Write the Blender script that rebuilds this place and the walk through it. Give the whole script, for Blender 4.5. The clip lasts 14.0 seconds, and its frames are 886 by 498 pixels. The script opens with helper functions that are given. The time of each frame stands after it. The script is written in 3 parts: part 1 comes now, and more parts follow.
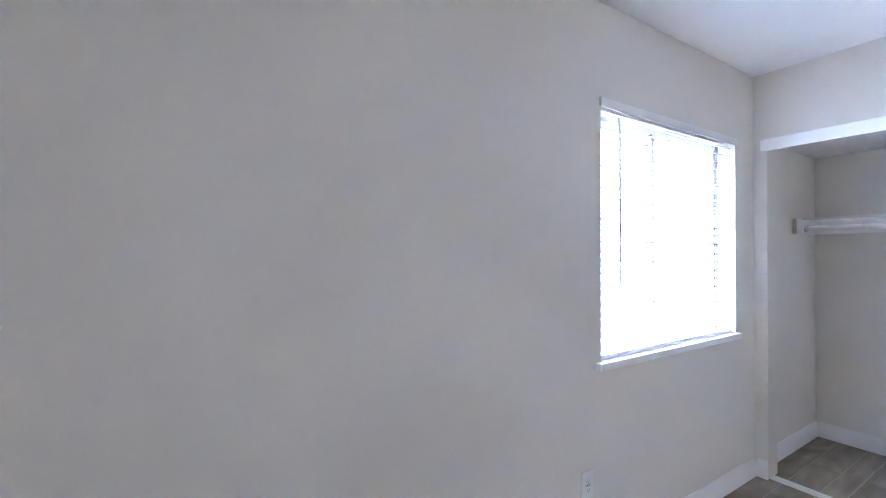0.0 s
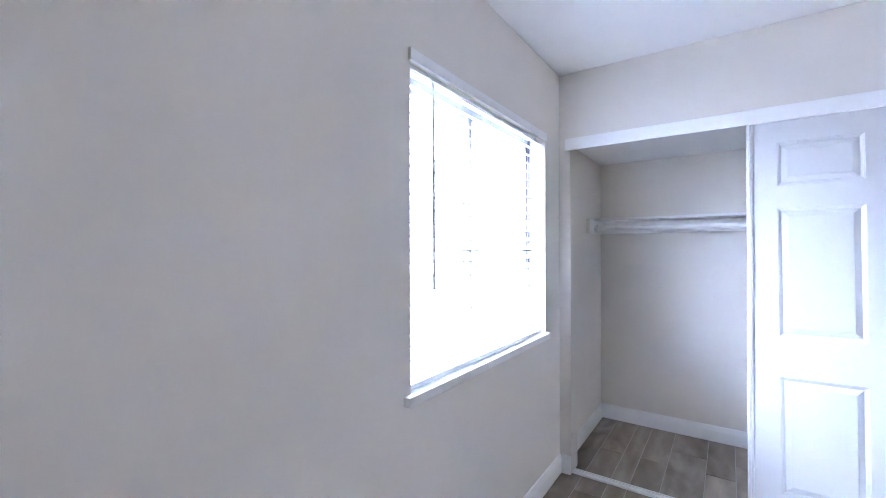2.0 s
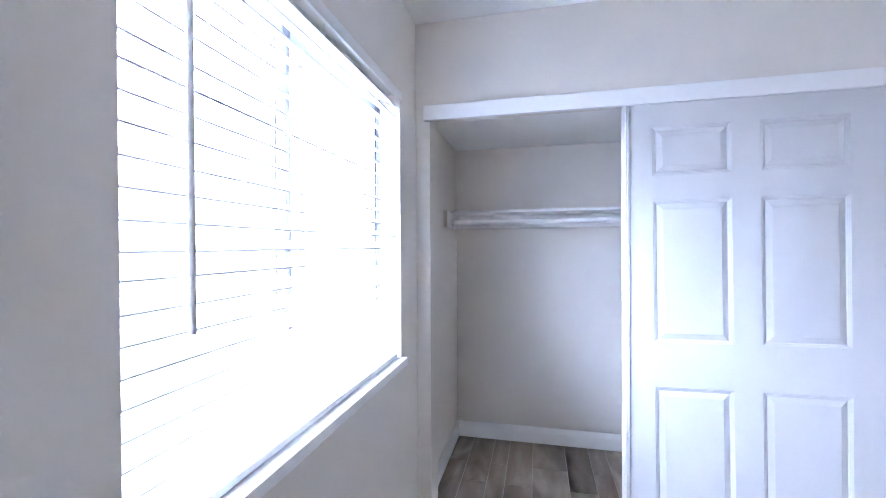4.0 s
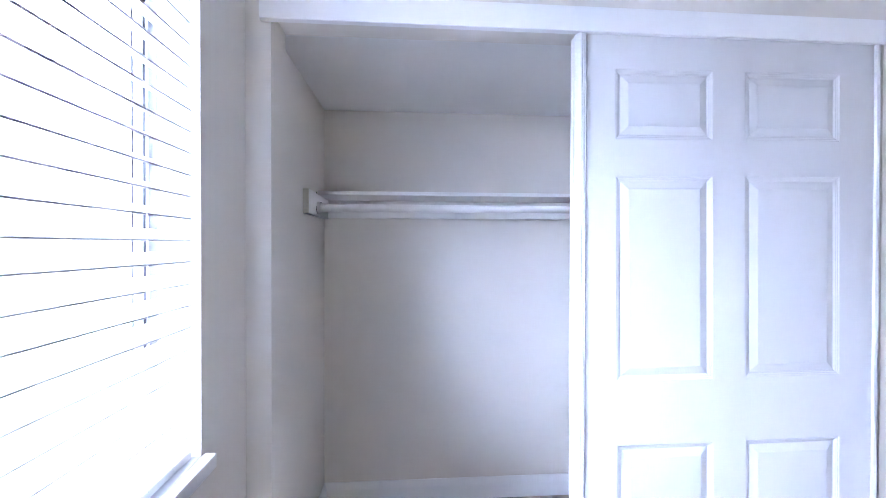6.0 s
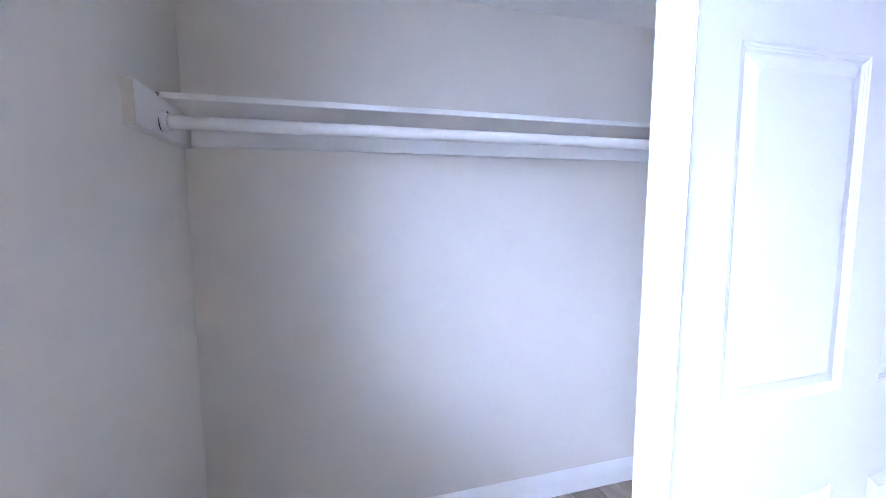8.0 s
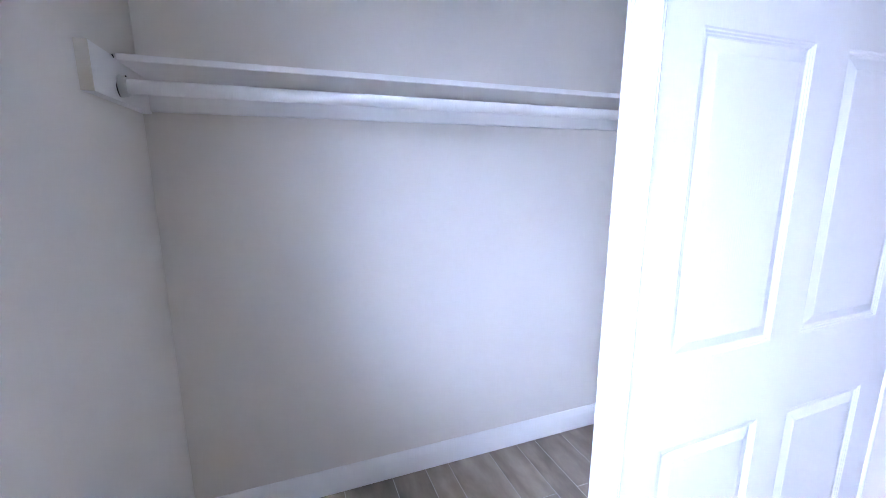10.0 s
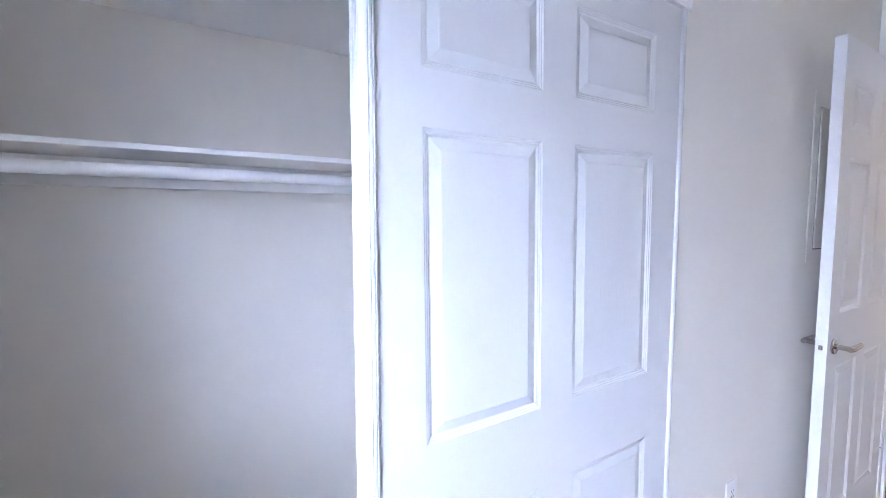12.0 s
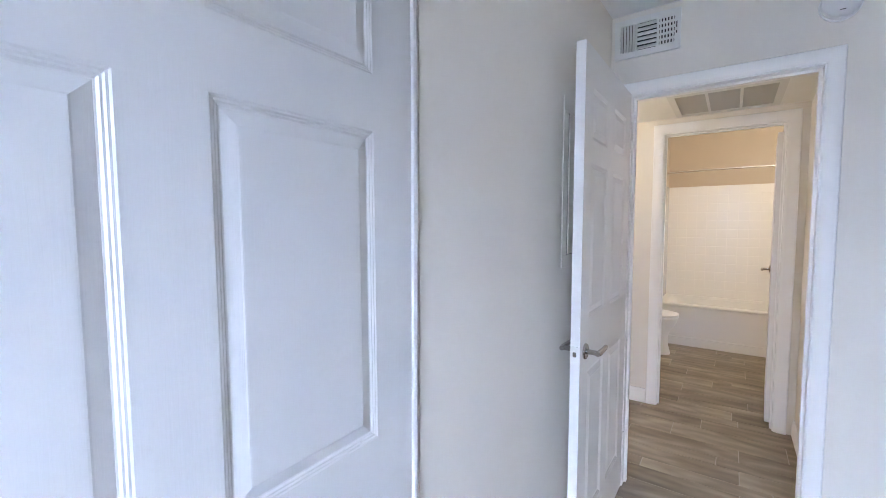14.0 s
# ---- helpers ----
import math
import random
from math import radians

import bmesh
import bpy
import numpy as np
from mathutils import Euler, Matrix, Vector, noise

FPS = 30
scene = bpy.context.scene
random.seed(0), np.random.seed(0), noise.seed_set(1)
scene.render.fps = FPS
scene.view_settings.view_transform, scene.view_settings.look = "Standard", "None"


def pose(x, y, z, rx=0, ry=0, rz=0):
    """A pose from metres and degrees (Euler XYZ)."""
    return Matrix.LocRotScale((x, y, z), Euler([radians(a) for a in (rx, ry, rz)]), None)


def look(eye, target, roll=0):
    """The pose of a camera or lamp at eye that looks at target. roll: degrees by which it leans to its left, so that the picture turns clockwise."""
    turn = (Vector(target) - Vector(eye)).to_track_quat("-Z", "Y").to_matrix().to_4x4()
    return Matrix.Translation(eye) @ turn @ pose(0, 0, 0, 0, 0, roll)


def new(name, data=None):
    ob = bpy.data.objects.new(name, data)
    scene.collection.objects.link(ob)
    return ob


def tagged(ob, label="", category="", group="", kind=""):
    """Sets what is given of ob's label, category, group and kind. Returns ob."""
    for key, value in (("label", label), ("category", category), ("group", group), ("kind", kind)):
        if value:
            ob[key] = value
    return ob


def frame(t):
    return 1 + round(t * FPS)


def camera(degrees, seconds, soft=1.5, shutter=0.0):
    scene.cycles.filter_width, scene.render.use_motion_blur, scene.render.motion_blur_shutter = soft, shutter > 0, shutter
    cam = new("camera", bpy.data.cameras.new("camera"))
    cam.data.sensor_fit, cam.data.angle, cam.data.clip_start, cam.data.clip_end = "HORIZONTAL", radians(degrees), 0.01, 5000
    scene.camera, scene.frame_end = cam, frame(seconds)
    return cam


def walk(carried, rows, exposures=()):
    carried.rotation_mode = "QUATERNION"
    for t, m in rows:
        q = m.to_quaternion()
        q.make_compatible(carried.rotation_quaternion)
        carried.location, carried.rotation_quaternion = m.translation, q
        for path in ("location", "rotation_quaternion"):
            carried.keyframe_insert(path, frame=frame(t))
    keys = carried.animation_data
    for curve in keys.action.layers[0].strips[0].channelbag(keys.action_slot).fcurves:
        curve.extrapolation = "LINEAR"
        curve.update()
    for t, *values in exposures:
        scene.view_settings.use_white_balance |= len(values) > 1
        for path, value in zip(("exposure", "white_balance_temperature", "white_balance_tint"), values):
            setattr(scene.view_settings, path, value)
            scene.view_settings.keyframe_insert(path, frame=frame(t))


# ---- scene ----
cam = camera(94.3, 14.0, soft=0.7)
PATH = [
    (0, (1.139, -2.958, 1.365), (-0.56, -1.903, 1.378), -0.0),
    (0.5, (1.135, -2.825, 1.361), (-0.445, -1.599, 1.373), -0.0),
    (1, (1.079, -2.722, 1.359), (-0.37, -1.343, 1.371), -0.0),
    (1.5, (0.955, -2.617, 1.364), (-0.345, -1.097, 1.372), -0.0),
    (2, (0.855, -2.5, 1.364), (-0.283, -0.856, 1.37), -0.1),
    (2.5, (0.764, -2.349, 1.358), (-0.206, -0.6, 1.361), -0.1),
    (3, (0.662, -2.2, 1.368), (-0.148, -0.371, 1.367), -0.2),
    (3.5, (0.579, -2.062, 1.375), (-0.053, -0.165, 1.368), -0.2),
    (4, (0.571, -1.912, 1.368), (0.123, 0.037, 1.356), -0.3),
    (4.2, (0.579, -1.839, 1.37), (0.207, 0.126, 1.356), -0.3),
    (6.5, (0.435, -0.989, 1.352), (0.688, 0.995, 1.332), -0.0),
    (7, (0.43, -0.811, 1.354), (0.785, 1.156, 1.292), -0.2),
    (7.5, (0.422, -0.638, 1.341), (0.879, 1.306, 1.224), -0.2),
    (8, (0.425, -0.516, 1.306), (0.977, 1.395, 1.095), -0.1),
    (8.2, (0.416, -0.485, 1.297), (1.002, 1.407, 1.016), -0.2),
    (10.3, (0.388, -0.558, 1.348), (1.09, 1.274, 0.959), 0.1),
    (10.5, (0.405, -0.573, 1.367), (1.107, 1.267, 1.015), 0.0),
    (11, (0.467, -0.624, 1.379), (1.221, 1.213, 1.146), -0.0),
    (11.5, (0.56, -0.661, 1.393), (1.432, 1.129, 1.211), -0.0),
    (12, (0.69, -0.675, 1.393), (1.722, 1.032, 1.246), -0.1),
    (12.5, (0.831, -0.72, 1.394), (2.021, 0.882, 1.264), 0.0),
    (13, (0.94, -0.73, 1.388), (2.282, 0.748, 1.265), 0.0),
    (13.5, (1.062, -0.646, 1.382), (2.554, 0.68, 1.261), 0.0),
    (14, (1.178, -0.577, 1.389), (2.81, 0.572, 1.269), 0.1),
]
EXPOSURES = [(0, 1.47, 6490, 12), (1, 1.52, 6480, 13), (2.5, 1.46, 6450, 14), (4.2, 1.35, 6430, 15), (6.5, 1.5, 6420, 17), (8, 1.51, 6340, 17),
             (10.5, 1.5, 6340, 17), (11.5, 1.35, 6600, 16), (12.5, 1.17, 6760, 14), (13, 1.2, 6810, 13), (13.5, 1.11, 6890, 11), (14, 1.03, 6930, 9)]
walk(cam, [(t, look(eye, target, roll)) for t, eye, target, roll in PATH], EXPOSURES)

# ---- light ----
scene.cycles.max_bounces, scene.cycles.diffuse_bounces = 20, 16

world = bpy.data.worlds.new("sky")
scene.world = world
world.use_nodes = True
wn = world.node_tree.nodes
sky = wn.new("ShaderNodeTexSky")
sky.sky_type, sky.sun_disc = 'NISHITA', False
sky.sun_elevation, sky.sun_rotation = radians(50), radians(100)
world.node_tree.links.new(sky.outputs[0], wn["Background"].inputs[0])
wn["Background"].inputs[1].default_value = 0.12

OUTDOOR, BATH_POWER, HALL_POWER = 28.0, 15.5, 5.2


def lamp(name, kind, m, energy, colour, **kw):
    d = bpy.data.lights.new(name, kind)
    d.energy, d.color = energy, colour
    for k, v in kw.items():
        if k == "size":
            d.size = v
        elif k == "size_y":
            d.shape, d.size_y = 'RECTANGLE', v
        elif k == "soft":
            d.shadow_soft_size = v
        elif k == "angle":
            d.angle = v
    ob = new(name, d)
    ob.matrix_world = m
    return ob


lamp("sun", 'SUN', look((6, -1, 8), (0, 0, 0)), 2.5, (1, 0.95, 0.88), angle=radians(2))
lamp("bathroom_lamp", 'POINT', pose(5.85, -1.22, 2.02), BATH_POWER, (1, 0.91, 0.81), soft=0.1)
lamp("hall_lamp", 'POINT', pose(4.1, 0.62, 2.05), HALL_POWER, (1, 0.90, 0.79), soft=0.1)

# ---- materials ----


def mat(name, colour, rough=0.5, metal=0.0, spec=0.5):
    m = bpy.data.materials.new(name)
    m.use_nodes = True
    b = m.node_tree.nodes["Principled BSDF"]
    b.inputs["Base Color"].default_value = (*colour, 1)
    b.inputs["Roughness"].default_value = rough
    b.inputs["Metallic"].default_value = metal
    b.inputs["Specular IOR Level"].default_value = spec
    return m


def node(m, kind, **kw):
    n = m.node_tree.nodes.new(kind)
    for k, v in kw.items():
        n.inputs[k].default_value = v
    return n


def link(m, a, b):
    m.node_tree.links.new(a, b)


def coords(m, scale=(1, 1, 1), out="Object"):
    t = node(m, "ShaderNodeTexCoord")
    p = node(m, "ShaderNodeMapping", Scale=scale)
    link(m, t.outputs[out], p.inputs["Vector"])
    return p.outputs[0]


def mottle(m, base, amount, scale, vec, detail=4.0):
    """Base colour that wanders by +-amount."""
    b = m.node_tree.nodes["Principled BSDF"]
    n = node(m, "ShaderNodeTexNoise", Scale=scale, Detail=detail)
    link(m, vec, n.inputs["Vector"])
    r = m.node_tree.nodes.new("ShaderNodeValToRGB")
    r.color_ramp.elements[0].position, r.color_ramp.elements[1].position = 0.3, 0.7
    r.color_ramp.elements[0].color = (*[c * (1 - amount) for c in base], 1)
    r.color_ramp.elements[1].color = (*[min(1, c * (1 + amount)) for c in base], 1)
    link(m, n.outputs["Fac"], r.inputs[0])
    link(m, r.outputs[0], b.inputs["Base Color"])
    return n


def bump(m, height, strength, distance):
    b = m.node_tree.nodes["Principled BSDF"]
    n = node(m, "ShaderNodeBump", Strength=strength, Distance=distance)
    link(m, height, n.inputs["Height"])
    old = b.inputs["Normal"].links
    if old:
        link(m, old[0].from_socket, n.inputs["Normal"])
    link(m, n.outputs[0], b.inputs["Normal"])


def painted(name, base, rough, peel=0.12, scale=170):
    """Rolled wall paint: faint patches and an orange-peel skin."""
    m = mat(name, base, rough, spec=0.35)
    v = coords(m)
    mottle(m, base, 0.018, 1.7, v)
    n = node(m, "ShaderNodeTexNoise", Scale=scale, Detail=2.0)
    link(m, v, n.inputs["Vector"])
    bump(m, n.outputs["Fac"], peel, 0.002)
    w = node(m, "ShaderNodeTexNoise", Scale=6.0, Detail=2.0)
    link(m, v, w.inputs["Vector"])
    bump(m, w.outputs["Fac"], 0.05, 0.01)
    return m


def moulded(name, base, rough):
    """Gloss paint over a pressed wood-grain skin."""
    m = mat(name, base, rough, spec=0.5)
    v = coords(m, (1, 1, 0.045))
    mottle(m, base, 0.012, 3.0, coords(m))
    n = node(m, "ShaderNodeTexNoise", Scale=260.0, Detail=3.0, Distortion=0.6)
    link(m, v, n.inputs["Vector"])
    bump(m, n.outputs["Fac"], 0.16, 0.0012)
    return m


WALL = painted("wall_paint", (0.775, 0.742, 0.682), 0.55)
# Beige paint, its base darkened because the upper bathroom wall gets less light.
BATHWALL = painted("bathroom_wall_paint_darkened", (0.54, 0.465, 0.375), 0.5)
CEIL = painted("ceiling_paint", (0.89, 0.89, 0.88), 0.7, 0.3, 110)
TRIM = painted("trim_paint", (0.875, 0.875, 0.865), 0.32, 0.05, 60)
# Both are one white paint; the closet copy is darkened against strong window light.
DOORDIM = moulded("dimmed_door_paint", (0.62, 0.618, 0.612), 0.34)
DOORPLAIN = moulded("undimmed_door_paint", (0.78, 0.775, 0.765), 0.36)
SHELFWHITE = painted("shelf_paint", (0.87, 0.865, 0.85), 0.4, 0.06, 60)
RAWEND = painted("worn_board_end", (0.74, 0.70, 0.60), 0.6)
PLASTIC = mat("white_plastic", (0.78, 0.78, 0.77), 0.3)
# White frame vinyl again, darkened so its unlit room side shows against daylight.
FRAMEDIM = mat("window_frame_backlit", (0.27, 0.275, 0.285), 0.4)
SLAT = mat("blind_slat", (0.72, 0.72, 0.715), 0.4)
FRAMEWHITE = mat("window_frame_vinyl", (0.62, 0.625, 0.63), 0.35)
GASKET = mat("grey_gasket", (0.06, 0.06, 0.065), 0.6)
DARK = mat("dark_gap", (0.015, 0.015, 0.016), 0.8)
GREYFILTER = mat("grey_filter", (0.31, 0.30, 0.29), 0.9)
DUCT = mat("duct_shade", (0.05, 0.05, 0.05), 0.9)
LOUVRE = mat("grey_louvre", (0.55, 0.54, 0.52), 0.6)
METALWHITE = mat("white_enamelled_metal", (0.76, 0.76, 0.74), 0.35)
PORCELAIN = mat("porcelain", (0.74, 0.73, 0.705), 0.35)
TILEWHITE = mat("glazed_tile", (0.80, 0.79, 0.765), 0.2)
GROUT = mat("tile_grout", (0.80, 0.785, 0.755), 0.7)
CHROME = mat("chrome", (0.78, 0.77, 0.75), 0.12, 1.0)
NICKEL = mat("brushed_nickel", (0.52, 0.50, 0.47), 0.24, 1.0)
for m_, a_, s_ in ((PLASTIC, 0.02, 9), (FRAMEDIM, 0.03, 6), (FRAMEWHITE, 0.02, 5), (SLAT, 0.012, 4), (GREYFILTER, 0.15, 30), (METALWHITE, 0.02, 8), (PORCELAIN, 0.01, 4), (GROUT, 0.08, 20)):
    mottle(m_, m_.node_tree.nodes["Principled BSDF"].inputs["Base Color"].default_value[:3], a_, s_, coords(m_))
n_ = node(NICKEL, "ShaderNodeTexNoise", Scale=300.0)
link(NICKEL, coords(NICKEL, (1, 1, 0.05)), n_.inputs["Vector"])
bump(NICKEL, n_.outputs["Fac"], 0.06, 0.001)


def thin_glass(name):
    """A thin clear pane: light passes straight, with a faint gloss."""
    m = mat(name, (1, 1, 1), 0.0)
    mix = node(m, "ShaderNodeMixShader")
    gloss = node(m, "ShaderNodeMapRange")
    gloss.inputs["To Min"].default_value = 0.04
    steep = node(m, "ShaderNodeMath")
    steep.operation = 'POWER'
    steep.inputs[1].default_value = 5.0
    link(m, node(m, "ShaderNodeLayerWeight", Blend=0.5).outputs["Facing"], steep.inputs[0])
    link(m, steep.outputs[0], gloss.inputs["Value"])
    link(m, gloss.outputs[0], mix.inputs[0])
    link(m, node(m, "ShaderNodeBsdfTransparent", Color=(0.95, 0.97, 0.96, 1)).outputs[0], mix.inputs[1])
    link(m, node(m, "ShaderNodeBsdfGlossy", Roughness=0.0).outputs[0], mix.inputs[2])
    link(m, mix.outputs[0], m.node_tree.nodes["Material Output"].inputs["Surface"])
    return m


GLASS = thin_glass("window_glass")


def glow(name, colour, strength):
    m = mat(name, (0.8, 0.8, 0.8))
    b = m.node_tree.nodes["Principled BSDF"]
    b.inputs["Emission Color"].default_value = (*colour, 1)
    b.inputs["Emission Strength"].default_value = strength
    return m


LIT = glow("lit_diffuser", (1, 0.82, 0.6), 3.0)


def plank_material():
    m = mat("wood_look_tile", (0.2, 0.18, 0.15), 0.42, spec=0.4)
    b = m.node_tree.nodes["Principled BSDF"]
    t = node(m, "ShaderNodeTexCoord")
    o = node(m, "ShaderNodeObjectInfo")
    sh = node(m, "ShaderNodeVectorMath")
    sh.operation = 'MULTIPLY_ADD'
    sh.inputs[1].default_value = (1, 1, 1)
    cmb = node(m, "ShaderNodeCombineXYZ")
    mul = node(m, "ShaderNodeMath")
    mul.operation = 'MULTIPLY'
    mul.inputs[1].default_value = 37.0
    link(m, o.outputs["Random"], mul.inputs[0])
    for i in range(3):
        link(m, mul.outputs[0], cmb.inputs[i])
    link(m, t.outputs["Object"], sh.inputs[0])
    link(m, cmb.outputs[0], sh.inputs[2])
    mp = node(m, "ShaderNodeMapping", Scale=(1, 0.34, 1))
    link(m, sh.outputs[0], mp.inputs["Vector"])
    big = node(m, "ShaderNodeTexNoise", Scale=6.5, Detail=3.0, Distortion=0.8)
    link(m, mp.outputs[0], big.inputs["Vector"])
    grain = node(m, "ShaderNodeTexNoise", Scale=46.0, Detail=6.0, Roughness=0.65, Distortion=0.5)
    link(m, mp.outputs[0], grain.inputs["Vector"])
    wave = node(m, "ShaderNodeTexWave", Scale=3.2, Distortion=7.0, Detail=3.0)
    wave.inputs["Detail Scale"].default_value = 1.4
    link(m, mp.outputs[0], wave.inputs["Vector"])
    tone = m.node_tree.nodes.new("ShaderNodeValToRGB")
    e = tone.color_ramp.elements
    e[0].position, e[0].color = 0.27, (0.105, 0.083, 0.061, 1)
    e[1].position, e[1].color = 0.78, (0.46, 0.39, 0.305, 1)
    k = tone.color_ramp.elements.new(0.52)
    k.color = (0.25, 0.209, 0.162, 1)
    acc = node(m, "ShaderNodeMath")
    acc.operation = 'MULTIPLY_ADD'
    acc.inputs[1].default_value = 0.14
    link(m, grain.outputs["Fac"], acc.inputs[0])
    a2 = node(m, "ShaderNodeMath")
    a2.operation = 'MULTIPLY_ADD'
    a2.inputs[1].default_value = 0.62
    link(m, big.outputs["Fac"], a2.inputs[0])
    a3 = node(m, "ShaderNodeMath")
    a3.operation = 'MULTIPLY_ADD'
    a3.inputs[1].default_value = 0.07
    a3.inputs[2].default_value = -0.10
    link(m, wave.outputs["Fac"], a3.inputs[0])
    a4 = node(m, "ShaderNodeMath")
    a4.operation = 'MULTIPLY_ADD'
    a4.inputs[1].default_value = 0.17
    link(m, o.outputs["Random"], a4.inputs[0])
    link(m, a4.outputs[0], a3.inputs[2])
    a4.inputs[2].default_value = 0.03
    link(m, a3.outputs[0], a2.inputs[2])
    link(m, a2.outputs[0], acc.inputs[2])
    link(m, acc.outputs[0], tone.inputs[0])
    link(m, tone.outputs[0], b.inputs["Base Color"])
    rr = node(m, "ShaderNodeMapRange")
    rr.inputs["To Min"].default_value, rr.inputs["To Max"].default_value = 0.34, 0.52
    link(m, grain.outputs["Fac"], rr.inputs["Value"])
    link(m, rr.outputs[0], b.inputs["Roughness"])
    bump(m, grain.outputs["Fac"], 0.12, 0.001)
    return m


PLANK = plank_material()
FLOORGROUT = mat("floor_grout", (0.44, 0.41, 0.365), 0.9)
mottle(FLOORGROUT, (0.44, 0.41, 0.365), 0.08, 14, coords(FLOORGROUT))

# ---- mesh helpers ----


def mesh(name, bm, material, smooth=False):
    me = bpy.data.meshes.new(name)
    bmesh.ops.recalc_face_normals(bm, faces=bm.faces)
    bm.to_mesh(me)
    bm.free()
    for m in material if isinstance(material, (list, tuple)) else [material]:
        me.materials.append(m)
    if smooth:
        for p in me.polygons:
            p.use_smooth = True
        me.set_sharp_from_angle(angle=radians(35))
    return me


def part(name, bm, material, parent, label="", smooth=False):
    ob = new(name, mesh(name, bm, material, smooth))
    ob.parent = parent
    if label:
        ob["label"] = label
    return ob


def thing(name, label, category, m=None, group="", kind=""):
    ob = new(name)
    if m is not None:
        ob.matrix_world = m
    return tagged(ob, label, category, group, kind)


def box(bm, x0, x1, y0, y1, z0, z1, bevel=0.0, seg=1):
    before = set(bm.verts)
    vs = [bm.verts.new((x, y, z)) for x in (x0, x1) for y in (y0, y1) for z in (z0, z1)]
    es = set()
    for q in ((0, 1, 3, 2), (4, 6, 7, 5), (0, 4, 5, 1), (2, 3, 7, 6), (0, 2, 6, 4), (1, 5, 7, 3)):
        f = bm.faces.new([vs[i] for i in q])
        es.update(f.edges)
    if bevel:
        bmesh.ops.bevel(bm, geom=list(es), offset=bevel, segments=seg, profile=0.5, affect='EDGES')
    return bm


def boxes(*rows, bevel=0.0, seg=1):
    bm = bmesh.new()
    for r in rows:
        box(bm, *r, bevel=bevel, seg=seg)
    return bm


def tube(bm, points, r, n=14, caps=True):
    """A round bar along points; r one radius or one for each point."""
    pts = [Vector(p) for p in points]
    rs = r if isinstance(r, (list, tuple)) else [r] * len(pts)
    rings, up = [], None
    for i, p in enumerate(pts):
        d = (pts[min(i + 1, len(pts) - 1)] - pts[max(i - 1, 0)]).normalized()
        if up is None:
            up = d.orthogonal().normalized()
        up = (up - d * up.dot(d)).normalized()
        side = d.cross(up)
        rings.append([bm.verts.new(p + rs[i] * (math.cos(a) * up + math.sin(a) * side)) for a in (2 * math.pi * k / n for k in range(n))])
    for a, b in zip(rings, rings[1:]):
        for k in range(n):
            bm.faces.new((a[k], a[(k + 1) % n], b[(k + 1) % n], b[k]))
    if caps:
        bm.faces.new(rings[0][::-1])
        bm.faces.new(rings[-1])
    return bm


def extrude_profile(bm, profile, p0, p1, out):
    """profile: (distance from the wall, height) pairs, swept from p0 to p1; out: unit way off the wall."""
    p0, p1, out = Vector(p0), Vector(p1), Vector(out)
    a = [bm.verts.new(p0 + out * d + Vector((0, 0, h))) for d, h in profile]
    b = [bm.verts.new(p1 + out * d + Vector((0, 0, h))) for d, h in profile]
    n = len(profile)
    for k in range(n):
        bm.faces.new((a[k], a[(k + 1) % n], b[(k + 1) % n], b[k]))
    bm.faces.new(a[::-1])
    bm.faces.new(b)
    return bm


def structure(name, bm, material, label, category, smooth=False):
    return tagged(new(name, mesh(name, bm, material, smooth)), label, category, kind="structure")


# ---- outdoors ----
OUTSIDE = glow("bright_overcast_daylight", (0.785, 0.85, 1.11), OUTDOOR)
rise = node(OUTSIDE, "ShaderNodeMapRange")
for k, v in (("From Min", 0.9), ("From Max", 7.6)):
    rise.inputs[k].default_value = v
apart = node(OUTSIDE, "ShaderNodeSeparateXYZ")
link(OUTSIDE, coords(OUTSIDE), apart.inputs[0])
link(OUTSIDE, apart.outputs["Z"], rise.inputs["Value"])
tone = OUTSIDE.node_tree.nodes.new("ShaderNodeValToRGB")
tone.color_ramp.elements[0].color = (0.128, 0.157, 0.24, 1)
tone.color_ramp.elements[1].color = (1.93, 2.36, 3.70, 1)
link(OUTSIDE, rise.outputs[0], tone.inputs[0])
link(OUTSIDE, tone.outputs[0], OUTSIDE.node_tree.nodes["Principled BSDF"].inputs["Emission Color"])
structure("backdrop", boxes((-3.05, -3.0, -10, 15, -1.5, 12)), OUTSIDE, "bright hazy sky outside the window, duller towards the ground", "backdrop")

# ---- structure ----
WX0, WX1 = -0.17, 0.0           # window wall
EX0, EX1 = 3.452, 3.57          # wall with the bedroom door
HX0, HX1 = 4.66, 4.77           # wall with the bathroom door
TOP, CLOSET_TOP, HALL_TOP, BATH_TOP = 2.44, 2.058, 2.166, 2.62
WY0, WY1, WZ0, WZ1 = -1.452, -0.240, 0.872, 2.018   # window opening
SKEW = -0.035                   # the closet wall leans in towards the far corner
OX0, OX1, OZ = 0.069, 1.905, 2.0
DY0, DY1, DZ = -0.870, -0.130, 2.046   # bedroom doorway
BY0, BY1, BZ = -0.852, -0.131, 2.066   # bathroom doorway
SOUTH = -3.3

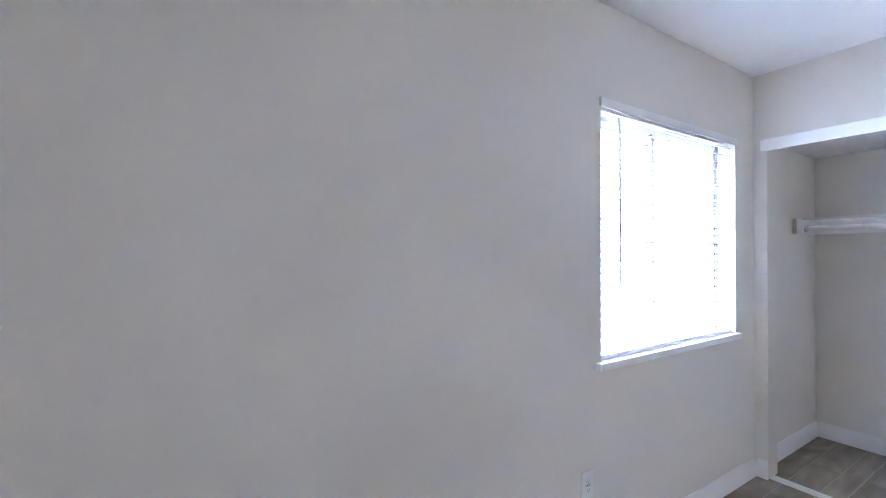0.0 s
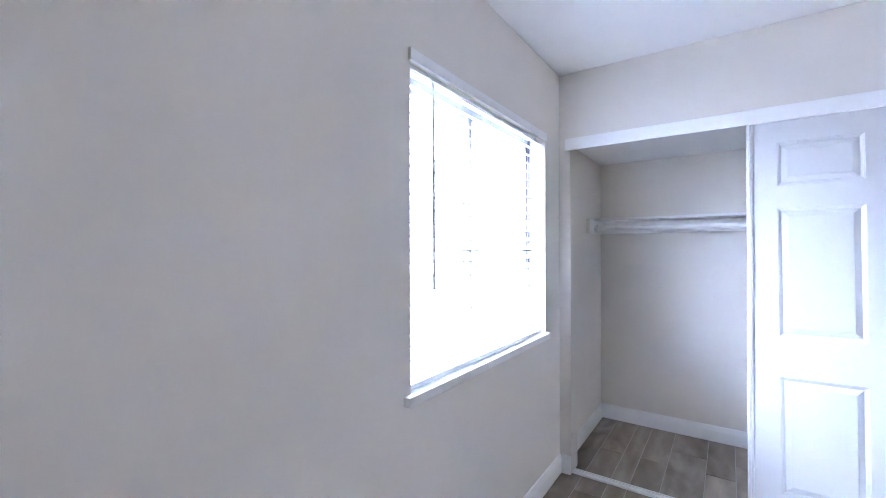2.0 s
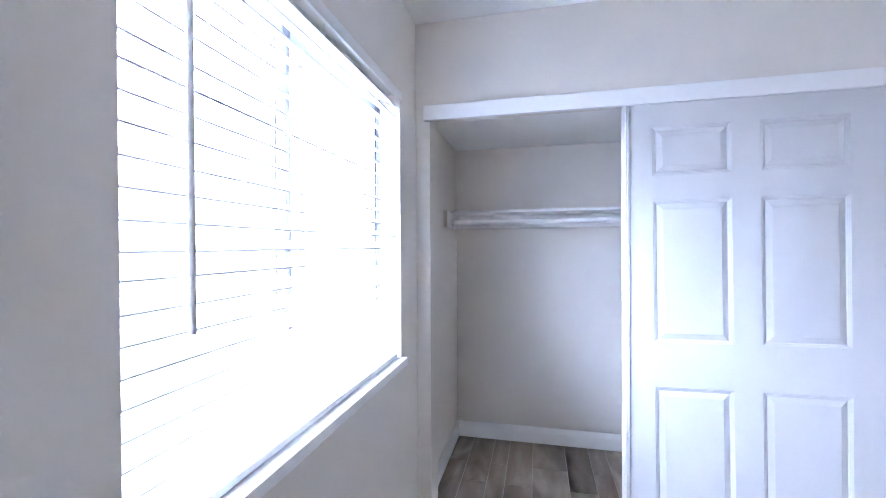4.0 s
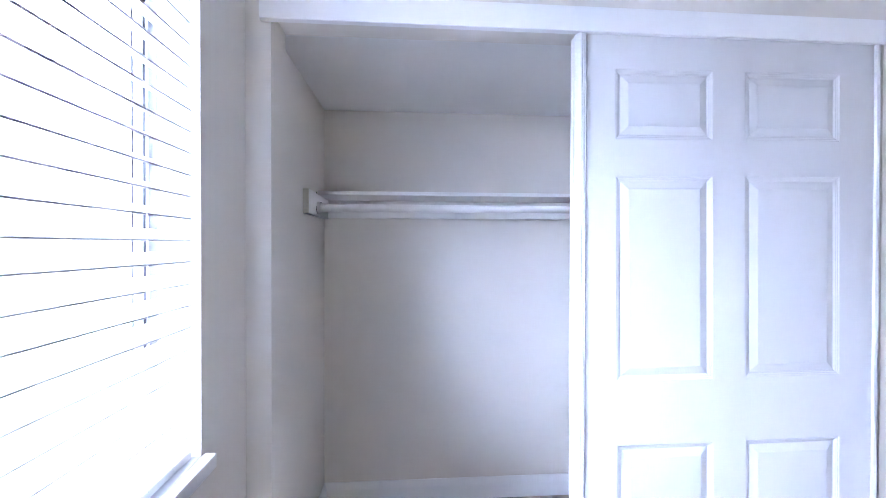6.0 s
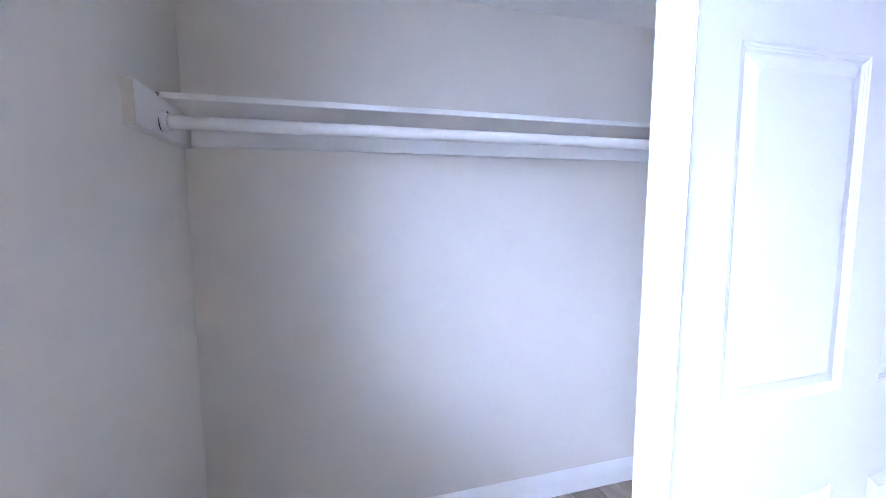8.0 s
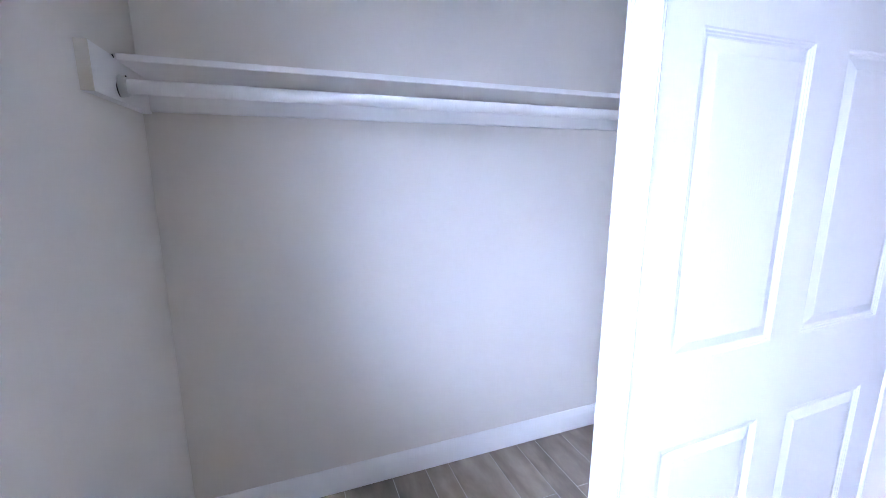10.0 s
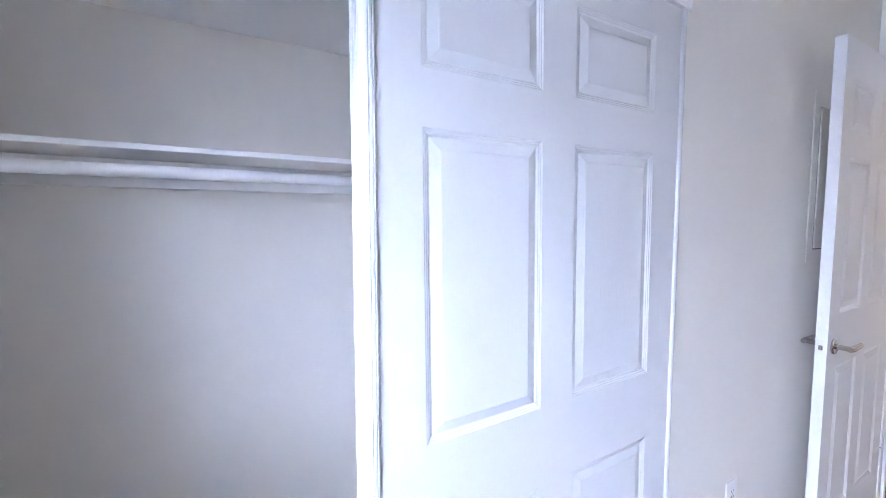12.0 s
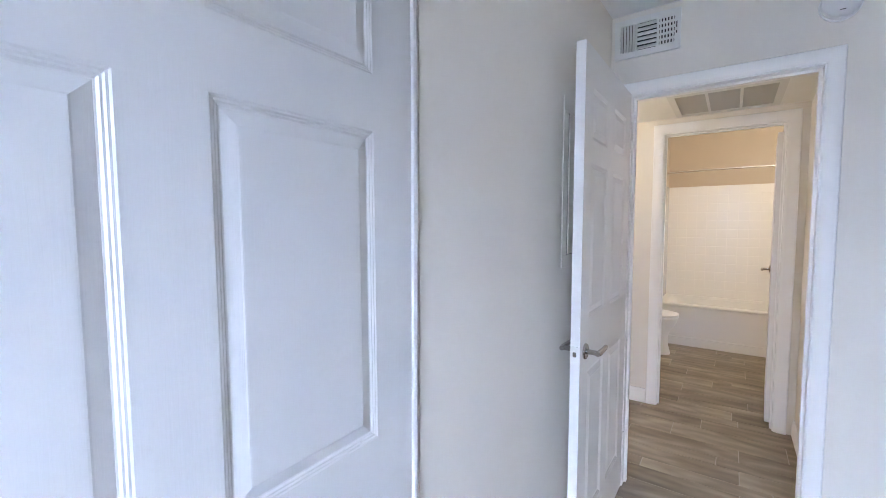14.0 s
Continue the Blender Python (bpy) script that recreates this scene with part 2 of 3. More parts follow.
structure("wall_west", boxes((WX0, WX1, SOUTH - 0.1, WY0, 0, TOP + 0.1), (WX0, WX1, WY1, 1.15, 0, TOP + 0.1), (WX0, WX1, WY0, WY1, 0, WZ0), (WX0, WX1, WY0, WY1, WZ1, TOP + 0.1)),
          WALL, "light greige painted wall with a deep window recess", "wall")
bm = boxes((0, OX0, 0, 0.13, 0, TOP), (OX0, OX1, 0, 0.13, OZ, TOP))
v = [bm.verts.new(p) for z in (0, TOP) for p in ((OX1, 0, z), (EX0, SKEW, z), (EX0, 0.13, z), (OX1, 0.13, z))]
for q in ((0, 1, 2, 3), (7, 6, 5, 4), (0, 4, 5, 1), (1, 5, 6, 2), (2, 6, 7, 3), (3, 7, 4, 0)):
    bm.faces.new([v[i] for i in q])
structure("wall_north", bm, WALL, "greige painted wall round the sliding closet opening", "wall")
structure("wall_closet_back", boxes((0, 2.4, 1.014, 1.15, 0, TOP), (2.3, 2.4, 0.13, 1.014, 0, TOP)), WALL, "greige painted back wall of the closet", "wall")
structure("wall_south", boxes((0, EX0, SOUTH - 0.1, SOUTH, 0, TOP)), WALL, "plain greige painted bedroom wall", "wall")
structure("wall_east", boxes((EX0, EX1, SOUTH - 0.1, DY0, 0, TOP), (EX0, EX1, DY1, 1.3, 0, TOP), (EX0, EX1, DY0, DY1, DZ, TOP)), WALL, "greige painted wall with the bedroom doorway", "wall")
structure("wall_hall", boxes((EX1, HX0, -1.06, -0.955, 0, TOP), (EX1, HX0, 1.2, 1.3, 0, TOP)), WALL, "greige painted hall wall", "wall")
structure("wall_bathroom_front", boxes((HX0, HX1, -1.49, BY0, 0, BATH_TOP), (HX0, HX1, BY1, 1.3, 0, BATH_TOP), (HX0, HX1, BY0, BY1, BZ, BATH_TOP)), WALL, "greige painted wall with the bathroom doorway", "wall")
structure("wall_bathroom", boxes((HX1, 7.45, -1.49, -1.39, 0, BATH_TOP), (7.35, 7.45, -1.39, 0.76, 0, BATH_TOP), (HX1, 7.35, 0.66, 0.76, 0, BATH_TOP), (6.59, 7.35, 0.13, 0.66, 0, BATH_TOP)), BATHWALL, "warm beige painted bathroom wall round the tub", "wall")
structure("ceiling", boxes((0, EX0, SOUTH, 0, TOP, TOP + 0.1)), CEIL, "white painted bedroom ceiling", "ceiling")
structure("ceiling_closet", boxes((0, 2.3, 0.13, 1.014, CLOSET_TOP, CLOSET_TOP + 0.08)), CEIL, "low white painted closet ceiling", "ceiling")
structure("ceiling_hall", boxes((EX1, HX0, -0.955, 1.2, HALL_TOP, HALL_TOP + 0.08)), CEIL, "low white hall ceiling", "ceiling")
structure("ceiling_bathroom", boxes((HX1, 7.35, -1.39, 0.66, BATH_TOP, BATH_TOP + 0.08)), CEIL, "plain white bathroom ceiling", "ceiling")
floor = structure("floor", boxes((-0.1, 7.4, SOUTH - 0.05, 1.25, -0.06, -0.0018)), FLOORGROUT, "grey-brown wood-look tile plank floor with pale grout", "floor")

BASE = [(0, 0), (0.014, 0), (0.014, 0.07), (0.012, 0.082), (0.008, 0.092), (0.0065, 0.103), (0.003, 0.109), (0, 0.11)]
for name, p0, p1, out, lab in (
        ("baseboard", (0, SOUTH, 0), (0, 0, 0), (1, 0, 0), "white painted baseboard under the window"),
        ("baseboard", (0.014, 0, 0), (OX0, 0, 0), (0, -1, 0), "short white baseboard beside the closet opening"),
        ("baseboard", (OX1 + 0.01, 0, 0), (EX0, SKEW, 0), (-0.0288, -0.9996, 0), "white painted baseboard beside the closet"),
        ("baseboard", (0, 0.13, 0), (0, 1.014, 0), (1, 0, 0), "white painted baseboard inside the closet"),
        ("baseboard", (0, 1.014, 0), (2.3, 1.014, 0), (0, -1, 0), "white painted baseboard along the closet back"),
        ("baseboard", (EX0, SOUTH, 0), (EX0, DY0 - 0.06, 0), (-1, 0, 0), "white painted baseboard beside the bedroom door"),
        ("baseboard", (HX0, BY1 + 0.064, 0), (HX0, 1.2, 0), (-1, 0, 0), "white painted hall baseboard"),
        ("baseboard", (EX1, -0.955, 0), (HX0, -0.955, 0), (0, 1, 0), "white painted hall baseboard")):
    structure(name, extrude_profile(bmesh.new(), BASE, p0, p1, out), TRIM, lab, "baseboard", True)


def casing(x, out, y0, y1, z, w, name, label, t=0.016):
    """A stepped casing round three sides of an opening, as one frame."""
    bm = bmesh.new()
    prof = [(0.0, 0.0), (0.0, 0.006), (0.006, 0.010), (0.018, 0.0105), (0.023, 0.013), (w - 0.012, t), (w - 0.004, t - 0.002), (w, t - 0.008), (w, 0.0)]
    rows = []
    for d, h in prof:
        xx = x + out * h
        rows.append([bm.verts.new(p) for p in ((xx, y0 - d, 0), (xx, y0 - d, z + d), (xx, y1 + d, z + d), (xx, y1 + d, 0))])
    for a, b in zip(rows, rows[1:] + rows[:1]):
        for k in range(3):
            bm.faces.new((a[k], a[k + 1], b[k + 1], b[k]))
    bm.faces.new([r[0] for r in rows])
    bm.faces.new([r[3] for r in rows])
    return structure(name, bm, TRIM, label, "door casing", True)


casing(EX0, -1, DY0 + 0.006, DY1 - 0.006, DZ - 0.006, 0.057, "trim_bedroom_doorway", "white stepped casing round the bedroom doorway")
casing(EX1, 1, DY0 + 0.006, DY1 - 0.006, DZ - 0.006, 0.057, "trim_hall_side", "white stepped casing on the hall side")
casing(HX0, -1, BY0 + 0.006, BY1 - 0.006, BZ - 0.006, 0.068, "trim_bathroom_doorway", "white stepped casing round the bathroom doorway")


def jamb(x0, x1, y0, y1, z, stop, name, label):
    t = 0.012
    bm = boxes((x0 - 0.002, x1 + 0.002, y0, y0 + t, 0, z), (x0 - 0.002, x1 + 0.002, y1 - t, y1, 0, z), (x0 - 0.002, x1 + 0.002, y0 + t, y1 - t, z - t, z),
               (stop, stop + 0.03, y0 + t, y0 + t + 0.011, 0, z - t), (stop, stop + 0.03, y1 - t - 0.011, y1 - t, 0, z - t), (stop, stop + 0.03, y0 + t + 0.011, y1 - t - 0.011, z - t - 0.011, z - t))
    return structure(name, bm, TRIM, label, "door jamb")


jamb(EX0, EX1, DY0, DY1, DZ, EX0 + 0.045, "jamb_bedroom_doorway", "white painted jamb with door stop")
jamb(HX0, HX1, BY0, BY1, BZ, HX1 - 0.075, "jamb_bathroom_doorway", "white painted jamb with door stop")
structure("jamb_closet", boxes((OX1 - 0.012, OX1 - 0.0005, 0.036, 0.128, 0, OZ)), TRIM, "white painted side jamb of the closet opening", "door jamb")

# header board that hides the sliding track
structure("trim_closet_header", boxes((0.044, 1.892, -0.022, -0.0005, 1.968, 2.039), bevel=0.0015), TRIM, "white painted header board above the closet doors", "trim")

# ---- window ----
window = thing("window_1", "white framed sliding window in a deep recess", "window", kind="structure")
FX0, FX1 = -0.155, -0.105
FRAME_W = 0.018
bm = boxes((FX0, FX1, WY0, WY0 + FRAME_W, WZ0, WZ1), (FX0, FX1, WY1 - FRAME_W, WY1, WZ0, WZ1), (FX0, FX1, WY0 + FRAME_W, WY1 - FRAME_W, WZ0, WZ0 + 0.04), (FX0, FX1, WY0 + FRAME_W, WY1 - FRAME_W, WZ1 - 0.04, WZ1))
part("window_frame", bm, FRAMEWHITE, window)
for x, y0, y1 in ((-0.141, WY0 + FRAME_W + 0.001, -0.880), (-0.118, -0.911, WY1 - FRAME_W - 0.001)):
    z0, z1 = WZ0 + 0.041, WZ1 - 0.041
    w = 0.020
    bm = boxes((x - 0.009, x + 0.009, y0, y0 + w, z0, z1), (x - 0.009, x + 0.009, y1 - w, y1, z0, z1), (x - 0.009, x + 0.009, y0 + w, y1 - w, z0, z0 + w), (x - 0.009, x + 0.009, y0 + w, y1 - w, z1 - w, z1))
    sash = part("sash", bm, FRAMEWHITE, window, "white sliding sash")
    g = part("pane", boxes((x - 0.002, x + 0.002, y0 + w - 0.002, y1 - w + 0.002, z0 + w - 0.002, z1 - w + 0.002)), GLASS, sash, "clear glass pane")
    g.visible_shadow = False
    part("gasket", boxes((x + 0.0022, x + 0.0042, y0 + w, y0 + w + 0.004, z0 + w, z1 - w), (x + 0.0022, x + 0.0042, y1 - w - 0.004, y1 - w, z0 + w, z1 - w)), GASKET, sash, "dark glazing gasket")
# The stile's backlit shade is put into its colour.
part("meeting_stile", boxes((-0.1088, -0.1030, -0.913, -0.880, WZ0 + 0.041, WZ1 - 0.041), (-0.1030, -0.1005, -0.910, -0.905, WZ0 + 0.041, WZ1 - 0.041), (-0.1030, -0.1005, -0.889, -0.884, WZ0 + 0.041, WZ1 - 0.041)), FRAMEDIM, window, "ribbed meeting stile, vinyl darkened to read as backlit")
part("weather_strip", boxes((FX1 + 0.0002, FX1 + 0.003, WY1 - FRAME_W - 0.0035, WY1 - FRAME_W - 0.0002, WZ0 + 0.041, WZ1 - 0.041), (FX1 + 0.0002, FX1 + 0.003, WY0 + FRAME_W, WY0 + FRAME_W + 0.005, WZ0 + 0.041, WZ1 - 0.041)), GASKET, window, "dark weather strip")
part("side_track", boxes((-0.1048, -0.089, WY1 - 0.003, WY1 - 0.0005, WZ0 + 0.022, WZ1 - 0.002), (-0.1048, -0.089, WY0 + 0.0005, WY0 + 0.003, WZ0 + 0.022, WZ1 - 0.002)), FRAMEDIM, window, "side track in the darkened frame colour")
part("screen_frame", boxes((-0.166, -0.1555, -0.752, -0.726, WZ0 + 0.01, WZ1 - 0.01), bevel=0.001), FRAMEWHITE, window, "pale insect screen bar")
part("latch", boxes((-0.1005, -0.094, -0.904, -0.889, 1.10, 1.15), (-0.098, -0.088, -0.901, -0.862, 1.12, 1.132), bevel=0.002), GASKET, window, "small grey sash latch")
part("window_sill", boxes((-0.105, 0.0005, WY0 + 0.0005, WY1 - 0.0005, WZ0 + 0.0005, 0.8935), (0.0005, 0.027, -1.490, -0.226, 0.862, 0.894), bevel=0.003, seg=2), TRIM, window, "white painted sill with a rounded nose")

# ---- blind ----
blind = thing("window_blind", "white two-inch faux-wood blind, lowered, slats half open", "window blind")
part("valance", boxes((0.0006, 0.011, WY0 - 0.010, WY1 + 0.004, 1.986, 2.026), bevel=0.0016, seg=2), TRIM, blind, "white flat valance strip")
part("valance_return", boxes((0.0008, 0.0118, WY0 - 0.0125, WY0 - 0.0102, 1.986, 2.026)), RAWEND, blind, "worn beige valance end")
part("head_rail", boxes((-0.100, -0.052, WY0 + 0.006, WY1 - 0.006, 1.999, 2.016), bevel=0.001), METALWHITE, blind)
part("bottom_rail", boxes((-0.061, -0.013, WY0 + 0.012, WY1 - 0.012, 0.8965, 0.915), bevel=0.003, seg=2), TRIM, blind)
PITCH, TILT_SLAT, SLAT_N = 0.0463, 23, 23
bm = bmesh.new()
cross = [(-0.025 + 0.05 * k / 6, 0.0022 * math.sin(math.pi * k / 6)) for k in range(7)]
loop = [(a, b + 0.0021) for a, b in cross] + [(a, b - 0.0021) for a, b in reversed(cross)]
ends = [[bm.verts.new((a, y, b)) for a, b in loop] for y in (WY0 + 0.008, WY1 - 0.010)]
for k in range(len(loop)):
    bm.faces.new((ends[0][k], ends[0][(k + 1) % len(loop)], ends[1][(k + 1) % len(loop)], ends[1][k]))
bm.faces.new(ends[0]), bm.faces.new(ends[1][::-1])
slat_mesh = mesh("slat", bm, SLAT, True)
for k in range(SLAT_N):
    ob = new("slat", slat_mesh)
    ob.parent = blind
    ob.matrix_basis = pose(-0.037, random.uniform(-0.0015, 0.0015), 0.9568 + k * PITCH, random.uniform(-0.1, 0.1), TILT_SLAT + random.uniform(-1.2, 1.2), 0)
for y in (-1.32, -0.852, -0.40):
    part("ladder_cord", tube(tube(bmesh.new(), [(-0.0120, y, 0.91), (-0.0120, y, 1.997)], 0.0007, 6), [(-0.062, y, 0.91), (-0.062, y, 1.997)], 0.0007, 6), SLAT, blind, "thin white ladder cords")
bm = tube(bmesh.new(), [(0.017, -1.345, 1.224), (0.017, -1.345, 1.225), (0.017, -1.345, 1.24), (0.016, -1.345, 1.93), (0.010, -1.345, 1.955)], [0.004, 0.0062, 0.0060, 0.0054, 0.004], 12)
part("tilt_wand", tube(bm, [(0.010, -1.345, 1.95), (0.002, -1.345, 1.972), (-0.02, -1.345, 1.998)], 0.0016, 8), PLASTIC, blind, "white plastic tilt wand", True)

# ---- moulded six-panel doors ----


def panel_rings(bm, x0, x1, z0, z1, y, s):
    """One pressed panel: a quirk, a cove and a raised field; s is the way that faces out."""
    rings = []
    for inset, depth in ((0, 0), (0.0028, 0.0016), (0.0055, 0.0018), (0.0080, 0.0036), (0.0105, 0.0038), (0.0135, 0.0060), (0.0160, 0.0064), (0.0360, 0.0014), (0.0385, 0.0004), (0.0410, 0.0002)):
        rings.append([bm.verts.new((xx, y - s * depth, zz)) for xx, zz in ((x0 + inset, z0 + inset), (x1 - inset, z0 + inset), (x1 - inset, z1 - inset), (x0 + inset, z1 - inset))])
    for a, b in zip(rings, rings[1:]):
        for k in range(4):
            bm.faces.new((a[k], a[(k + 1) % 4], b[(k + 1) % 4], b[k]))
    bm.faces.new(rings[-1])


def six_panel(parent, w, h, t, cols, rows, both, paint, pname="panel"):
    """The slab, from x 0 to w and y 0 (front) to t, and its panels as parts."""
    xs = sorted({0, w, *[v for c in cols for v in c]})
    zs = sorted({0, h, *[v for r in rows for v in r]})
    bm = bmesh.new()
    for y in ((0, t) if both else (0,)):
        g = {(i, k): bm.verts.new((x, y, z)) for i, x in enumerate(xs) for k, z in enumerate(zs)}
        for i in range(len(xs) - 1):
            for k in range(len(zs) - 1):
                if (xs[i], xs[i + 1]) in cols and (zs[k], zs[k + 1]) in rows:
                    continue
                bm.faces.new((g[i, k], g[i + 1, k], g[i + 1, k + 1], g[i, k + 1]))
    if not both:
        bm.faces.new([bm.verts.new(p) for p in ((0, t, 0), (w, t, 0), (w, t, h), (0, t, h))])
    for q in (((0, 0, 0), (0, t, 0), (0, t, h), (0, 0, h)), ((w, 0, 0), (w, t, 0), (w, t, h), (w, 0, h)), ((0, 0, h), (w, 0, h), (w, t, h), (0, t, h)), ((0, 0, 0), (w, 0, 0), (w, t, 0), (0, t, 0))):
        bm.faces.new([bm.verts.new(p) for p in q])
    slab = part("slab", bm, paint, parent)
    for c in cols:
        for r in rows:
            for y, s in ((0, -1), (t, 1)) if both else ((0, -1),):
                b2 = bmesh.new()
                panel_rings(b2, c[0], c[1], r[0], r[1], y, s)
                me = mesh(pname, b2, paint)
                ob = new(pname, me)
                ob.parent = parent
    return slab


SX0, SY = 0.957, -0.009
sliding = thing("sliding_closet_door", "white moulded six-panel sliding closet door, slid aside", "closet door", pose(SX0, SY, 0.014, 0, -0.57, 0))
COLS = [(0.1078, 0.4055), (0.5088, 0.8115)]
ROWS = [(0.205, 0.7515), (0.9405, 1.5435), (1.650, 1.8535)]
six_panel(sliding, 0.925, 1.965, 0.034, COLS, ROWS, False, DOORDIM)


def edge_strip(prof):
    """A fluted upright strip, plumb beside the leaning slab."""
    bm = bmesh.new()
    a = [bm.verts.new((x, y, 0.014)) for x, y in prof]
    b = [bm.verts.new((x, y, 1.972)) for x, y in prof]
    for k in range(len(prof)):
        j = (k + 1) % len(prof)
        bm.faces.new((a[k], a[j], b[j], b[k]))
    bm.faces.new(a[::-1]), bm.faces.new(b)
    ob = part("edge_strip", bm, DOORDIM, sliding, "white fluted edge strip", True)
    ob.matrix_parent_inverse = pose(SX0, SY, 0.014, 0, -0.57, 0).inverted()


edge_strip([(0.955, 0.043), (0.934, 0.043), (0.9345, 0.0385), (0.9372, 0.0370), (0.9345, 0.0350), (0.9338, 0.0300), (0.9385, 0.0275), (0.9342, 0.0250), (0.9338, 0.0125), (0.9388, 0.0100), (0.9345, 0.0075),
            (0.9342, 0.0040), (0.9362, 0.0025), (0.9345, 0.0010), (0.9350, -0.0070), (0.9370, -0.0120), (0.9405, -0.0155), (0.9440, -0.0165), (0.9462, -0.0140), (0.9480, -0.0165), (0.9520, -0.0162), (0.9538, -0.0138), (0.9556, -0.0155), (0.9600, -0.0125), (0.9622, -0.0070), (0.9625, -0.0015), (0.955, 0.000)])
edge_strip([(1.866, 0.034), (1.866, -0.0125), (1.8675, -0.0150), (1.871, -0.0165), (1.8735, -0.0150), (1.875, -0.0160), (1.880, -0.0150), (1.883, -0.0110), (1.8835, 0.034)])

# floor track of the closet
structure("trim_closet_track", boxes((OX0, OX1 - 0.012, 0.018, 0.030, -0.001, 0.011), (OX0, OX1 - 0.012, 0.030, 0.062, -0.001, 0.004), (OX0, OX1 - 0.012, 0.062, 0.072, -0.001, 0.009)), METALWHITE, "white metal floor track of the closet doors", "track")

# ---- closet shelf ----
shelf = thing("closet_shelf", "white painted shelf board on cleats along the closet back", "shelf")
part("board", boxes((0.0245, 2.2795, 0.750, 1.0125, 1.586, 1.603), bevel=0.0015), SHELFWHITE, shelf)
part("cleat", boxes((0.0005, 0.024, 0.592, 1.0135, 1.489, 1.592)), SHELFWHITE, shelf, "white side cleat screwed to the wall")
part("cleat_end", boxes((0.0005, 0.0242, 0.588, 0.592, 1.489, 1.592)), RAWEND, shelf, "worn beige cleat end")
part("cleat", boxes((0.024, 2.28, 0.996, 1.0135, 1.495, 1.585), bevel=0.001), SHELFWHITE, shelf, "white back cleat")
part("cleat", boxes((2.28, 2.2995, 0.588, 1.0135, 1.489, 1.585)), SHELFWHITE, shelf)
part("chip", tube(bmesh.new(), [(0.020, 0.731, 1.5915), (0.0225, 0.733, 1.5935), (0.0246, 0.736, 1.588)], [0.002, 0.0035, 0.0015], 7), DARK, shelf, "small dark chipped corner")
ROD_Y, ROD_Z = 0.755, 1.5265
rod = thing("closet_rod", "white round hanging rod under the closet shelf", "closet rod")
part("bar", tube(bmesh.new(), [(0.025, ROD_Y, ROD_Z), (2.279, ROD_Y, ROD_Z)], 0.0180, 24), SHELFWHITE, rod, "", True)
for x, d in ((0.024, 1), (2.28, -1)):
    bm = tube(bmesh.new(), [(x + d * 0.0008, ROD_Y, ROD_Z), (x + d * 0.003, ROD_Y, ROD_Z), (x + d * 0.005, ROD_Y, ROD_Z), (x + d * 0.016, ROD_Y, ROD_Z), (x + d * 0.018, ROD_Y, ROD_Z)], [0.0270, 0.0285, 0.026, 0.0245, 0.0225], 24)
    socket = part("socket", bm, PLASTIC, rod, "round white rod socket", True)
    part("screw", tube(bmesh.new(), [(x + d * 0.0165, ROD_Y - 0.010, ROD_Z + 0.0215), (x + d * 0.0180, ROD_Y - 0.011, ROD_Z + 0.0235)], 0.0019, 8), DARK, socket, "dark screw head")
    arc = [(x + d * 0.0012, ROD_Y + 0.0283 * math.cos(radians(a)), ROD_Z + 0.0283 * math.sin(radians(a))) for a in range(170, 256, 6)]
    part("gap", tube(bmesh.new(), arc, [0.0003 + 0.0011 * math.sin(math.pi * k / (len(arc) - 1)) for k in range(len(arc))], 6), DARK, socket, "dark gap behind the loose socket")

# ---- bedroom door ----
BDW, BDT, BDH = 0.762, 0.035, 2.026
DOORX, DOORY = 3.440, -0.104
door = thing("door_1", "white moulded six-panel bedroom door standing open against the wall", "door", pose(DOORX, DOORY, 0.012, 0, 0, 179.7))
BC = [(0.105, 0.335), (0.430, 0.660)]
BR = [(0.20, 0.815), (1.02, 1.605), (1.695, 1.885)]
six_panel(door, BDW, BDH, BDT, BC, BR, True, DOORPLAIN)


def lever_set(parent, x, z, y, s, way, name="lever"):
    rose = part("rose", tube(bmesh.new(), [(x, y, z), (x, y + s * 0.004, z), (x, y + s * 0.008, z), (x, y + s * 0.009, z)], [0.030, 0.030, 0.027, 0.012], 24), NICKEL, parent, "brushed nickel rose", True)
    bm = tube(bmesh.new(), [(x, y + s * 0.008, z), (x, y + s * 0.045, z)], 0.0095, 16)
    tube(bm, [(x + way * -0.012, y + s * 0.050, z), (x + way * 0.01, y + s * 0.052, z), (x + way * 0.085, y + s * 0.052, z), (x + way * 0.108, y + s * 0.050, z), (x + way * 0.112, y + s * 0.050, z)], [0.0095, 0.0105, 0.0085, 0.0082, 0.006], 16)
    return part("lever", bm, NICKEL, parent, "brushed nickel lever handle", True)


lever_set(door, BDW - 0.062, 0.898, 0, -1, -1)
lever_set(door, BDW - 0.062, 0.898, BDT, 1, -1)
plate = part("latch_plate", boxes((BDW - 0.0005, BDW + 0.0012, 0.005, 0.030, 0.870, 0.926)), METALWHITE, door, "painted latch plate")
part("latch", boxes((BDW + 0.0013, BDW + 0.009, 0.011, 0.024, 0.889, 0.907), bevel=0.002), NICKEL, plate, "spring latch bolt")
for z in (0.2, 1.0, 1.8):
    part("hinge", tube(bmesh.new(), [(-0.004, 0.037, z), (-0.004, 0.037, z + 0.09)], 0.006, 10), METALWHITE, door, "painted butt hinge", True)

# ---- vent, detector, panel, outlets ----


